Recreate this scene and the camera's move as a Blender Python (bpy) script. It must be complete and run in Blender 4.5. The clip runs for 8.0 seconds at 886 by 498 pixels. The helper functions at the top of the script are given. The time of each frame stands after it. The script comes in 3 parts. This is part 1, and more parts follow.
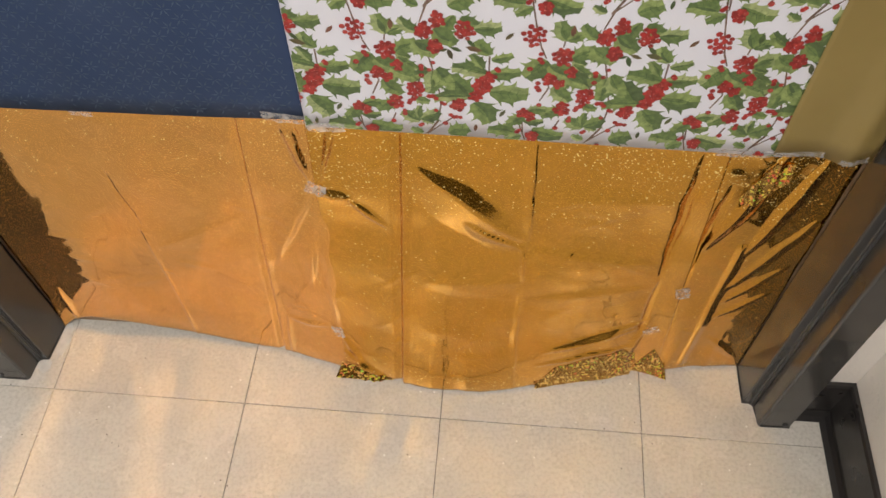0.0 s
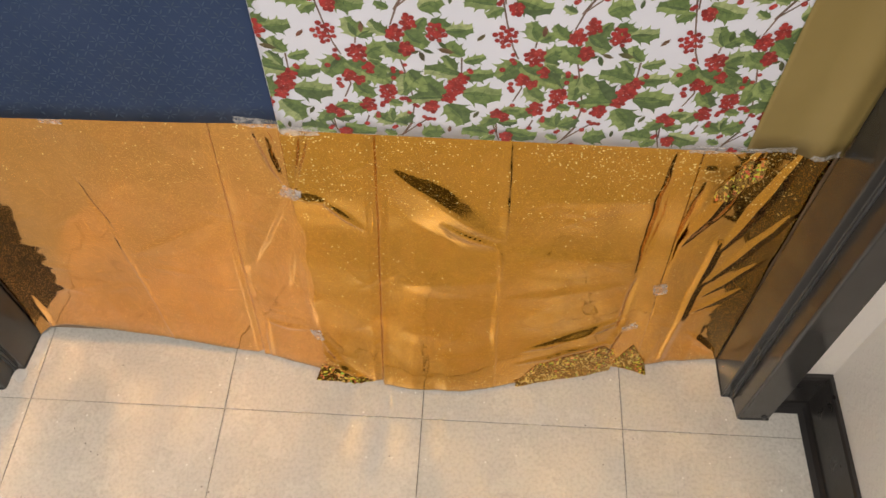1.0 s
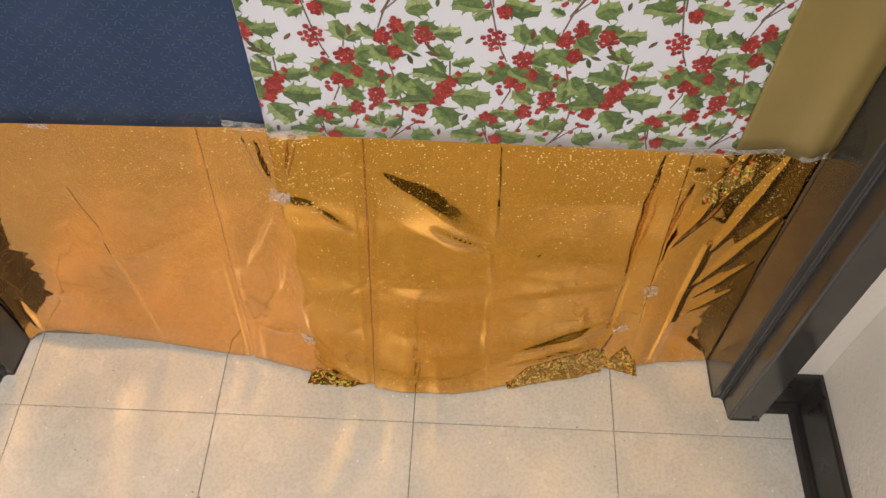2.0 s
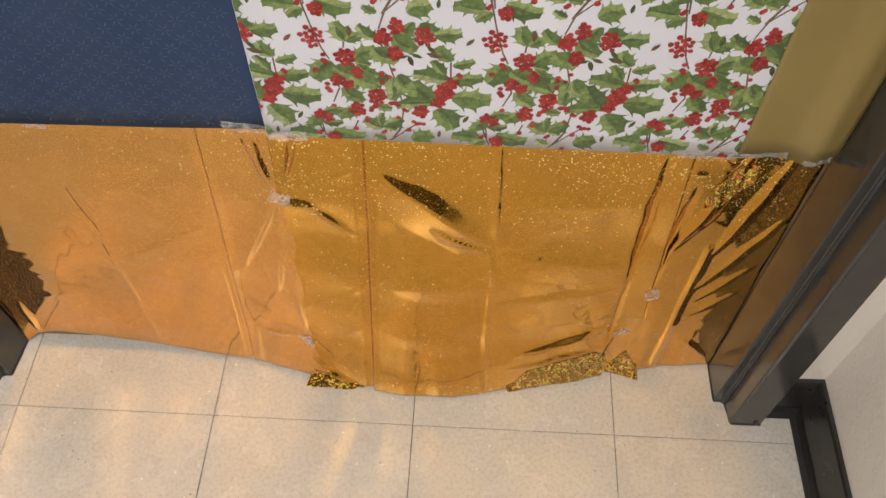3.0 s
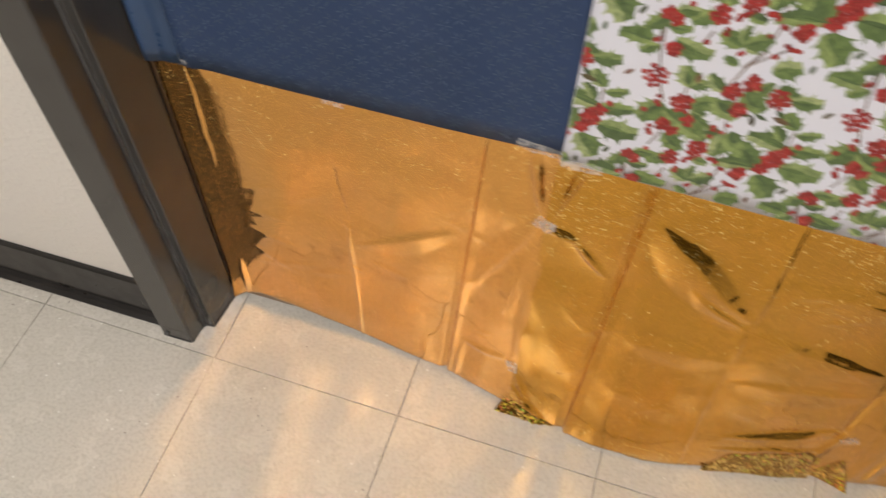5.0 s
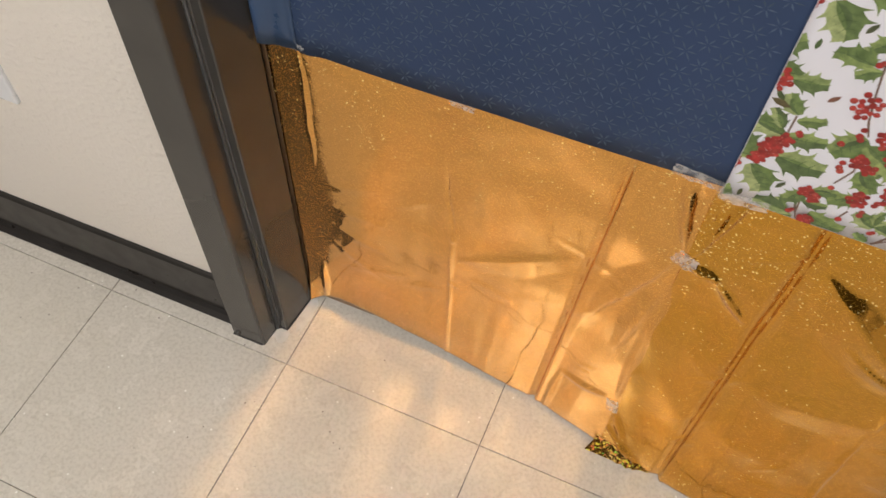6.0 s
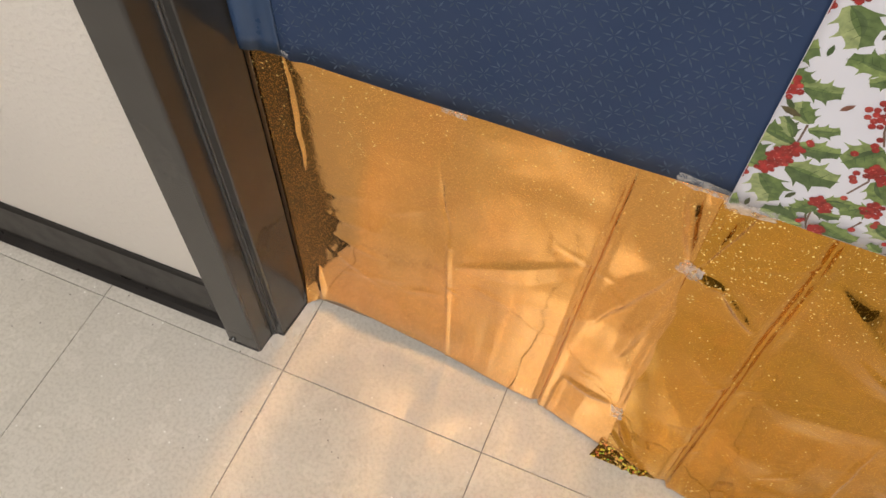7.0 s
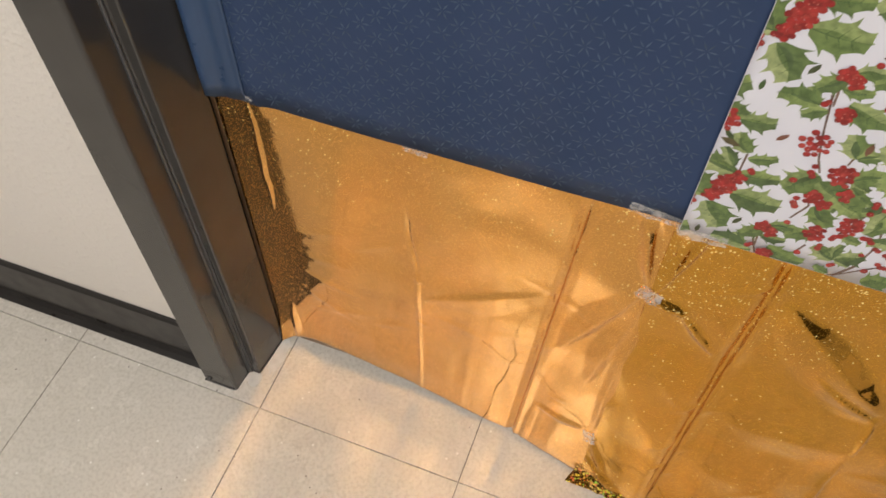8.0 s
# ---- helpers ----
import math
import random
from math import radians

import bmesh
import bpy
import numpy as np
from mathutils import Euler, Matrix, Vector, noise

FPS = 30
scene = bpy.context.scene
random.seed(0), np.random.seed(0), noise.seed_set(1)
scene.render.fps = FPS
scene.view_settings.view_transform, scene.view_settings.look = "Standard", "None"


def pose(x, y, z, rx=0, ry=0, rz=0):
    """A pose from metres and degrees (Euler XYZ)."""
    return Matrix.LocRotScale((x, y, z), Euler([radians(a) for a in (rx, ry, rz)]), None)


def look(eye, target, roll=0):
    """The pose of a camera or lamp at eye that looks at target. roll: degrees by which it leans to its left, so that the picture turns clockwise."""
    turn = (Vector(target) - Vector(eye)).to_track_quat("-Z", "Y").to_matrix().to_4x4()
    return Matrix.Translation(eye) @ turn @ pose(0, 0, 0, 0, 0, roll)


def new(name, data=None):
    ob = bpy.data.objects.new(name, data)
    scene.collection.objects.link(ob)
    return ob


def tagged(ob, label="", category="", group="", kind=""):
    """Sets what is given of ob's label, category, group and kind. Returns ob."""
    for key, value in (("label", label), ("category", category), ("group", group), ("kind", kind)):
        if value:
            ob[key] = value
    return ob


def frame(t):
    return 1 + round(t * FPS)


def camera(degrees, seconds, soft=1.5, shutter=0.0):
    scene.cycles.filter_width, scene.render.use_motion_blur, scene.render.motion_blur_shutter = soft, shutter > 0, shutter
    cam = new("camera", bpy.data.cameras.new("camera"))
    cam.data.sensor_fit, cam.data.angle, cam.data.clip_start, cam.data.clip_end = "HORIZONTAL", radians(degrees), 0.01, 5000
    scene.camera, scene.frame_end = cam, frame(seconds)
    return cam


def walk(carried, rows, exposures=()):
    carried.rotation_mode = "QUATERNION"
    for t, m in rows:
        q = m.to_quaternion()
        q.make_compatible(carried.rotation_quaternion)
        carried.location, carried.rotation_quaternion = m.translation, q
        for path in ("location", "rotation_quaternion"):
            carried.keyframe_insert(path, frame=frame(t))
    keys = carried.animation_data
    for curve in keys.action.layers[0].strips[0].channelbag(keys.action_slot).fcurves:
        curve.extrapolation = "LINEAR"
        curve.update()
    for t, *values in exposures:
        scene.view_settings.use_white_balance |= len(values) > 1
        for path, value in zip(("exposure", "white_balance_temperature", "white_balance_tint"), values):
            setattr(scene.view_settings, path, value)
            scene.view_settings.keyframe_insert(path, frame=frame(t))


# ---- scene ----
cam = camera(56.2, 8.0, shutter=0.5)
PATH = [
    (0, (0.663, -0.492, 1.201), (0.563, 0.611, -0.465), -1.2),
    (0.5, (0.666, -0.485, 1.2), (0.589, 0.605, -0.475), -1.0),
    (1, (0.669, -0.484, 1.203), (0.612, 0.612, -0.47), -0.5),
    (1.5, (0.671, -0.484, 1.203), (0.631, 0.617, -0.467), -0.1),
    (3, (0.673, -0.478, 1.199), (0.631, 0.625, -0.469), 0.1),
    (3.5, (0.672, -0.473, 1.197), (0.6, 0.63, -0.469), 0.3),
    (4, (0.664, -0.47, 1.198), (0.532, 0.633, -0.464), 0.5),
    (4.2, (0.634, -0.48, 1.202), (0.464, 0.631, -0.452), 0.8),
    (4.5, (0.597, -0.472, 1.203), (0.361, 0.627, -0.451), 0.4),
    (4.8, (0.55, -0.478, 1.193), (0.257, 0.619, -0.453), 1.0),
    (5, (0.5, -0.46, 1.178), (0.189, 0.618, -0.477), 1.6),
    (5.2, (0.464, -0.443, 1.158), (0.125, 0.626, -0.498), 1.6),
    (6.3, (0.38, -0.393, 1.102), (-0.008, 0.628, -0.574), 2.7),
    (6.5, (0.386, -0.374, 1.099), (-0.01, 0.62, -0.59), 1.5),
    (7, (0.381, -0.368, 1.1), (0.0, 0.627, -0.593), 1.5),
    (7.5, (0.387, -0.364, 1.104), (0.016, 0.658, -0.575), 1.5),
    (8, (0.401, -0.371, 1.121), (0.035, 0.697, -0.531), 1.3),
]
walk(cam, [(t, look(eye, target, roll)) for t, eye, target, roll in PATH])

# ---- light ----
world = bpy.data.worlds.new("world")
scene.world = world
# keeps the light that the foil throws on the floor
scene.cycles.blur_glossy, scene.cycles.sample_clamp_indirect = 0.0, 0.0
world.use_nodes = True
world.node_tree.nodes["Background"].inputs[0].default_value = (1.0, 0.95, 0.88, 1)
world.node_tree.nodes["Background"].inputs[1].default_value = 0.05


def ceiling_lamp(x, y, energy, sx=0.55, sy=1.15):
    d = bpy.data.lights.new("ceiling_lamp", "AREA")
    d.shape, d.size, d.size_y, d.energy, d.color = "RECTANGLE", sx, sy, energy, (1.0, 0.965, 0.925)
    ob = new("ceiling_lamp", d)
    ob.matrix_world = pose(x, y, 2.585)
    return ob


# both out of view; the second, behind the side wall, is an added fill
LAMPS = ((0.05, -1.60, 51), (1.65, -1.60, 12))
for lamp_x, lamp_y, lamp_power in LAMPS:
    ceiling_lamp(lamp_x, lamp_y, lamp_power, 0.30, 1.15)

# ---- materials ----


def mat(name):
    m = bpy.data.materials.new(name)
    m.use_nodes = True
    nt = m.node_tree
    return m, nt, nt.nodes["Principled BSDF"]


def node(nt, kind, **inputs):
    n = nt.nodes.new(kind)
    for k, v in inputs.items():
        n.inputs[k.replace("_", " ")].default_value = v
    return n


def ramp(nt, source, stops):
    r = nt.nodes.new("ShaderNodeValToRGB")
    e = r.color_ramp.elements
    while len(e) < len(stops):
        e.new(0.5)
    for k, (p, c) in enumerate(stops):
        e[k].position, e[k].color = p, (*c, 1) if len(c) == 3 else c
    nt.links.new(source, r.inputs[0])
    return r.outputs[0]


def place(nt):
    return nt.nodes.new("ShaderNodeNewGeometry").outputs["Position"]


def noise_of(nt, scale, detail=3.0, rough=0.5, where=None):
    n = node(nt, "ShaderNodeTexNoise", Scale=scale, Detail=detail, Roughness=rough)
    nt.links.new(where or place(nt), n.inputs["Vector"])
    return n.outputs["Fac"]


def mixed(nt, fac, a, b, kind="MIX"):
    n = nt.nodes.new("ShaderNodeMix")
    n.data_type, n.blend_type = "RGBA", kind
    for value, s in ((fac, n.inputs[0]), (a, n.inputs[6]), (b, n.inputs[7])):
        if isinstance(value, (int, float)):
            s.default_value = value
        elif isinstance(value, tuple):
            s.default_value = (*value, 1)
        else:
            nt.links.new(value, s)
    return n.outputs[2]


def bumped(nt, b, height, strength, distance):
    n = node(nt, "ShaderNodeBump", Strength=strength, Distance=distance)
    nt.links.new(height, n.inputs["Height"])
    nt.links.new(n.outputs[0], b.inputs["Normal"])
    return n


def plain(name, dark, light, rough, scale=30, bump=0.15, size=0.0006, fine=400):
    m, nt, b = mat(name)
    c = ramp(nt, noise_of(nt, scale), [(0.3, dark), (0.7, light)])
    nt.links.new(c, b.inputs["Base Color"])
    r = ramp(nt, noise_of(nt, scale * 2.3), [(0.3, (rough * 0.8,) * 3), (0.7, (min(1, rough * 1.25),) * 3)])
    nt.links.new(r, b.inputs["Roughness"])
    bumped(nt, b, noise_of(nt, fine, 2), bump, size)
    return m


def tile_material():
    m, nt, b = mat("vinyl_tile")
    info = nt.nodes.new("ShaderNodeObjectInfo")
    base = ramp(nt, noise_of(nt, 5, 4), [(0.3, (0.58, 0.54, 0.48)), (0.7, (0.63, 0.59, 0.53))])
    tint = ramp(nt, info.outputs["Random"], [(0.0, (0.95, 0.95, 0.94)), (1.0, (1.0, 1.0, 1.0))])
    c = mixed(nt, 1.0, base, tint, "MULTIPLY")
    chips = ramp(nt, noise_of(nt, 190, 3, 0.6), [(0.38, (0.90, 0.89, 0.87)), (0.5, (1, 1, 1)), (0.66, (1.06, 1.06, 1.05))])
    c = mixed(nt, 1.0, c, chips, "MULTIPLY")
    v = node(nt, "ShaderNodeTexVoronoi", Scale=85)
    nt.links.new(place(nt), v.inputs["Vector"])
    # sparse dark and white specks of uneven size
    pick = nt.nodes.new("ShaderNodeSeparateColor")
    nt.links.new(v.outputs["Color"], pick.inputs[0])
    for channel, low, colour, radius in (("Red", 0.93, (0.16, 0.13, 0.11), 0.10), ("Green", 0.90, (0.82, 0.80, 0.75), 0.13)):
        near = node(nt, "ShaderNodeMath")
        near.operation = "LESS_THAN"
        near.inputs[1].default_value = radius
        nt.links.new(v.outputs["Distance"], near.inputs[0])
        rare = nt.nodes.new("ShaderNodeMath")
        rare.operation = "GREATER_THAN"
        rare.inputs[1].default_value = low
        nt.links.new(pick.outputs[channel], rare.inputs[0])
        both = nt.nodes.new("ShaderNodeMath")
        both.operation = "MULTIPLY"
        nt.links.new(near.outputs[0], both.inputs[0])
        nt.links.new(rare.outputs[0], both.inputs[1])
        c = mixed(nt, both.outputs[0], c, colour)
    scuff = ramp(nt, noise_of(nt, 2.2, 6, 0.7), [(0.55, (0, 0, 0)), (0.8, (0.16, 0.16, 0.16))])
    c = mixed(nt, scuff, c, (0.40, 0.36, 0.31))
    nt.links.new(c, b.inputs["Base Color"])
    nt.links.new(ramp(nt, noise_of(nt, 11, 5, 0.65), [(0.3, (0.20, 0.20, 0.20)), (0.75, (0.34, 0.34, 0.34))]), b.inputs["Roughness"])
    bumped(nt, b, noise_of(nt, 60, 4), 0.10, 0.0008)
    return m


def wall_material():
    m, nt, b = mat("cream_wall_paint")
    c = ramp(nt, noise_of(nt, 3, 5), [(0.3, (0.79, 0.735, 0.675)), (0.7, (0.82, 0.765, 0.705))])
    nt.links.new(c, b.inputs["Base Color"])
    b.inputs["Roughness"].default_value = 0.55
    stretch = nt.nodes.new("ShaderNodeMapping")
    stretch.inputs["Scale"].default_value = (1, 1, 1.25)
    stretch.inputs["Rotation"].default_value = (0, 0.5, 0)
    nt.links.new(place(nt), stretch.inputs[0])
    h = ramp(nt, noise_of(nt, 110, 3, 0.55, stretch.outputs[0]), [(0.42, (0, 0, 0)), (0.72, (1, 1, 1))])
    bumped(nt, b, h, 0.5, 0.0014)
    return m


def foil_material(name, base, glint_amount, rough, rainbow=0.0, dense=None, grain=430):
    """Metallised film: a mirror embossed with fine matt dots, with sparser glints painted as pale dots; dense: the
    heights between which the painted glints grow thick.
    """
    m, nt, b = mat(name)

    def calc(op, x, y):
        n = nt.nodes.new("ShaderNodeMath")
        n.operation, n.use_clamp = op, True
        for value, s in ((x, n.inputs[0]), (y, n.inputs[1])):
            if isinstance(value, (int, float)):
                s.default_value = value
            else:
                nt.links.new(value, s)
        return n.outputs[0]

    def cells(scale):
        v = node(nt, "ShaderNodeTexVoronoi", Scale=scale)
        nt.links.new(place(nt), v.inputs["Vector"])
        sep = nt.nodes.new("ShaderNodeSeparateColor")
        nt.links.new(v.outputs["Color"], sep.inputs[0])
        return v.outputs["Distance"], sep.outputs

    c = ramp(nt, noise_of(nt, 9, 4), [(0.3, tuple(0.93 * x for x in base)), (0.7, base)])
    smooth_part = ramp(nt, noise_of(nt, 14, 4, 0.6), [(0.3, (rough * 0.75,) * 3), (0.75, (rough * 1.35,) * 3)])
    # fine embossed dots: the same metal, matt
    gap, pick = cells(1250)
    matt = calc("MULTIPLY", calc("LESS_THAN", gap, 0.42), calc("LESS_THAN", pick[0], 0.28))
    nt.links.new(mixed(nt, matt, smooth_part, (0.36, 0.36, 0.36)), b.inputs["Roughness"])
    c = mixed(nt, matt, c, tuple(min(1, 1.1 * x) for x in base))
    # sparkle painted on as bright non-metal dots, thicker near the top and foot
    gap, pick = cells(grain)
    amount = ramp(nt, noise_of(nt, 8 if dense else 26, 3), [(0.40, (glint_amount * (0.10 if dense else 0.3),) * 3), (0.62, (glint_amount,) * 3)])
    if dense:
        xyz = nt.nodes.new("ShaderNodeSeparateXYZ")
        nt.links.new(place(nt), xyz.inputs[0])
        grow = ramp(nt, xyz.outputs[2], [(0.02, (0.6,) * 3), (0.06, (0.03,) * 3), (dense[0], (0.05,) * 3), (dense[1], (1.0,) * 3)])
        amount = calc("MULTIPLY", amount, grow)
    chosen = calc("LESS_THAN", pick[2], amount)
    dot = calc("MULTIPLY", chosen, calc("LESS_THAN", gap, calc("MULTIPLY", pick[1], 0.50 if dense else 0.95)))
    bright = (1.0, 0.76, 0.26)
    # the film's rainbow sheen, painted into the dots' colours
    if rainbow:
        hue = nt.nodes.new("ShaderNodeCombineColor")
        hue.mode = "HSV"
        nt.links.new(ramp(nt, pick[0], [(0.0, (0.0,) * 3), (0.5, (0.12,) * 3), (0.85, (0.18,) * 3), (1.0, (0.36,) * 3)]), hue.inputs[0])
        hue.inputs[1].default_value, hue.inputs[2].default_value = 0.9, 1.0
        bright = mixed(nt, ramp(nt, noise_of(nt, 24, 2), [(0.42, (0, 0, 0)), (0.58, (rainbow,) * 3)]), bright, hue.outputs[0])
    nt.links.new(mixed(nt, dot, c, bright), b.inputs["Base Color"])
    nt.links.new(calc("SUBTRACT", 1.0, dot), b.inputs["Metallic"])
    b.inputs["Coat Weight"].default_value, b.inputs["Coat Roughness"].default_value = 0.5, 0.06
    bumped(nt, b, noise_of(nt, 55, 3, 0.55), 0.12, 0.0012)
    return m


def tape_material():
    m, nt, b = mat("clear_tape")
    b.inputs["Base Color"].default_value = (0.9, 0.86, 0.84, 1)
    b.inputs["Roughness"].default_value = 0.18
    bumped(nt, b, noise_of(nt, 140, 3), 0.5, 0.002)
    clear = nt.nodes.new("ShaderNodeBsdfTransparent")
    mix = nt.nodes.new("ShaderNodeMixShader")
    nt.links.new(ramp(nt, noise_of(nt, 120, 3), [(0.35, (0.12,) * 3), (0.7, (0.5,) * 3)]), mix.inputs[0])
    nt.links.new(clear.outputs[0], mix.inputs[1])
    nt.links.new(b.outputs[0], mix.inputs[2])
    nt.links.new(mix.outputs[0], nt.nodes["Material Output"].inputs[0])
    return m


def print_material(name, tones, rough=0.45):
    """Printing ink; each printed shape has its own tone."""
    m, nt, b = mat(name)
    geo = nt.nodes.new("ShaderNodeNewGeometry")
    step = 1 / max(1, len(tones) - 1)
    c = ramp(nt, geo.outputs["Random Per Island"], [(k * step, t) for k, t in enumerate(tones)])
    c = mixed(nt, 1.0, c, ramp(nt, noise_of(nt, 160, 3), [(0.28, (0.6, 0.64, 0.6)), (0.72, (1.3, 1.24, 1.2))]), "MULTIPLY")
    nt.links.new(c, b.inputs["Base Color"])
    b.inputs["Roughness"].default_value = rough
    return m


TILE, WALL = tile_material(), wall_material()
GROUT = plain("tile_joint", (0.10, 0.085, 0.07), (0.16, 0.14, 0.115), 0.9)
STEEL = plain("bronze_enamel", (0.044, 0.041, 0.038), (0.055, 0.051, 0.047), 0.17, 12, 0.05, 0.0003, 500)
STEEL.node_tree.nodes["Principled BSDF"].inputs["Specular IOR Level"].default_value = 0.55
BASE = plain("charcoal_rubber", (0.018, 0.016, 0.015), (0.026, 0.023, 0.022), 0.33, 14, 0.25, 0.0005, 300)
SEAL = plain("grey_rubber_seal", (0.07, 0.07, 0.075), (0.10, 0.10, 0.105), 0.35)
CEIL = plain("ceiling_board", (0.72, 0.70, 0.66), (0.78, 0.76, 0.72), 0.9, 40, 0.6, 0.002, 120)
DOOR = plain("door_veneer", (0.20, 0.12, 0.06), (0.28, 0.17, 0.09), 0.45)
BLUE = plain("navy_gift_paper", (0.028, 0.051, 0.115), (0.034, 0.060, 0.136), 0.6, 8, 0.12, 0.0008, 90)
BLUE.node_tree.nodes["Principled BSDF"].inputs["Specular IOR Level"].default_value = 0.3
BLUE_EDGE = plain("navy_paper_edge", (0.026, 0.056, 0.125), (0.034, 0.070, 0.150), 0.32, 20, 0.3, 0.0012, 45)
STARS = print_material("pale_star_print", [(0.046, 0.079, 0.148), (0.062, 0.098, 0.168)])
WHITE = plain("white_gift_paper", (0.76, 0.755, 0.835), (0.80, 0.795, 0.875), 0.42, 10, 0.1, 0.0008, 60)
KHAKI = plain("matt_gold_gift_paper", (0.28, 0.20, 0.062), (0.32, 0.23, 0.075), 0.45, 9, 0.12, 0.001, 70)
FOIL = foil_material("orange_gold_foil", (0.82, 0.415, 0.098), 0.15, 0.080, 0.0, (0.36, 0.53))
# yellower film, its base colour also darkened to stand for dimmer reflections
FOIL_DIM = foil_material("yellow_gold_foil_dimmed", (0.70, 0.345, 0.036), 0.70, 0.072, 0.0, (0.36, 0.53))
FOIL_BACK = foil_material("foil_flap", (0.74, 0.48, 0.12), 0.9, 0.12, 0.9, None, 330)
TAPE = tape_material()
VEIN = print_material("leaf_vein_print", [(0.055, 0.10, 0.035), (0.075, 0.13, 0.04)])
DEEP = print_material("berry_edge_print", [(0.22, 0.015, 0.016), (0.30, 0.025, 0.022)])
LEAF_A = print_material("leaf_print_light", [(0.28, 0.36, 0.13), (0.20, 0.28, 0.09), (0.40, 0.46, 0.22)])
LEAF_B = print_material("leaf_print_dark", [(0.115, 0.18, 0.06), (0.16, 0.235, 0.075), (0.075, 0.12, 0.05)])
BERRY = print_material("berry_print", [(0.36, 0.024, 0.024), (0.43, 0.036, 0.032), (0.27, 0.016, 0.016), (0.48, 0.062, 0.050)])
GLINT = print_material("berry_highlight_print", [(0.62, 0.16, 0.12), (0.72, 0.32, 0.26)])
TWIG = print_material("twig_print", [(0.13, 0.075, 0.06), (0.20, 0.13, 0.10)])
BUD = print_material("bud_print", [(0.22, 0.08, 0.055), (0.06, 0.11, 0.035), (0.09, 0.055, 0.04)])
# for the unseen walls that darken the foil's reflections
UNSEEN_DARK = plain("dark_unseen_wall", (0.10, 0.092, 0.075), (0.125, 0.115, 0.095), 0.7, 4)
CARD = plain("white_plastic", (0.74, 0.75, 0.79), (0.78, 0.79, 0.82), 0.3)
CAULK = plain("smeared_filler", (0.50, 0.48, 0.44), (0.62, 0.60, 0.56), 0.8, 60)
GLOW, _nt, _b = mat("lamp_diffuser")
_b.inputs["Base Color"].default_value = (0.85, 0.85, 0.82, 1)
_b.inputs["Emission Color"].default_value = (1.0, 0.965, 0.925, 1)
_b.inputs["Emission Strength"].default_value = 6.0

# ---- mesh helpers ----


def mesh_of(bm, name, materials, smooth=False):
    me = bpy.data.meshes.new(name)
    bm.normal_update()
    bm.to_mesh(me)
    bm.free()
    for m in materials if isinstance(materials, (list, tuple)) else [materials]:
        me.materials.append(m)
    if smooth:
        me.polygons.foreach_set("use_smooth", [True] * len(me.polygons))
    return me


def part(name, bm, material, parent=None, label="", smooth=False):
    ob = new(name, mesh_of(bm, name, material, smooth))
    if parent:
        ob.parent = parent
    if label:
        ob["label"] = label
    return ob


def box(bm, x0, x1, y0, y1, z0, z1, bevel=0.0):
    made = bmesh.ops.create_cube(bm, size=1)["verts"]
    for v in made:
        v.co = Vector(((x0, x1)[v.co.x > 0], (y0, y1)[v.co.y > 0], (z0, z1)[v.co.z > 0]))
    if bevel:
        edges = list({e for v in made for e in v.link_edges})
        bmesh.ops.bevel(bm, geom=edges, offset=bevel, segments=2, profile=0.5, affect="EDGES")
    return bm


def boxed(*sizes, bevel=0.0):
    return box(bmesh.new(), *sizes, bevel=bevel)


def extruded(profile, z0, z1):
    """A profile in x and y drawn up from z0 to z1."""
    bm = bmesh.new()
    low = [bm.verts.new((x, y, z0)) for x, y in profile]
    high = [bm.verts.new((x, y, z1)) for x, y in profile]
    n = len(profile)
    for k in range(n):
        bm.faces.new((low[k], low[(k + 1) % n], high[(k + 1) % n], high[k]))
    bm.faces.new(low[::-1])
    bm.faces.new(high)
    bmesh.ops.recalc_face_normals(bm, faces=bm.faces)
    return bm


def along(profile, a, b, turn=None):
    """A profile of (out, up) drawn from a to b; out is to the right of the way from a to b."""
    bm = bmesh.new()
    a, b = Vector(a), Vector(b)
    way = (b - a).normalized()
    out = Vector((way.y, -way.x, 0))
    ends = [[bm.verts.new(p + out * o + Vector((0, 0, u))) for o, u in profile] for p in (a, b)]
    n = len(profile)
    for k in range(n):
        bm.faces.new((ends[0][k], ends[0][(k + 1) % n], ends[1][(k + 1) % n], ends[1][k]))
    bm.faces.new(ends[0][::-1])
    bm.faces.new(ends[1])
    bmesh.ops.recalc_face_normals(bm, faces=bm.faces)
    return bm


# ---- setting ----
LEFT, RIGHT = -0.018, 1.071       # the clear opening between the stops
FACE, WALL_Y = 0.013, 0.045       # the front of the door frame, the face of the wall
PAPER = 0.1165                    # the face of the papered door
HEAD = 2.10
EAST = 1.203

floor = new("floor", mesh_of(boxed(-3.2, 3.2, -2.5, 0.40, -0.05, -0.0035), "floor", GROUT))
tagged(floor, "cream speckled vinyl floor tiles with thin dark joints", "floor", kind="structure")

wall_bm = boxed(-3.2, -0.092, WALL_Y, 0.20, -0.01, 2.6)
box(wall_bm, 1.133, 3.2, WALL_Y, 0.20, -0.01, 2.6)
box(wall_bm, -0.092, 1.133, WALL_Y, 0.20, HEAD + 0.072, 2.6)
tagged(part("wall_north", wall_bm, WALL), "cream painted wall with a rolled paint texture", "wall", kind="structure")
# ends at y -0.5 so the foil mirrors the dark wall beyond
tagged(part("wall_east", boxed(EAST, 1.36, -0.50, WALL_Y - 0.0005, -0.01, 2.6), WALL), "cream painted side wall beside the door", "wall", kind="structure")
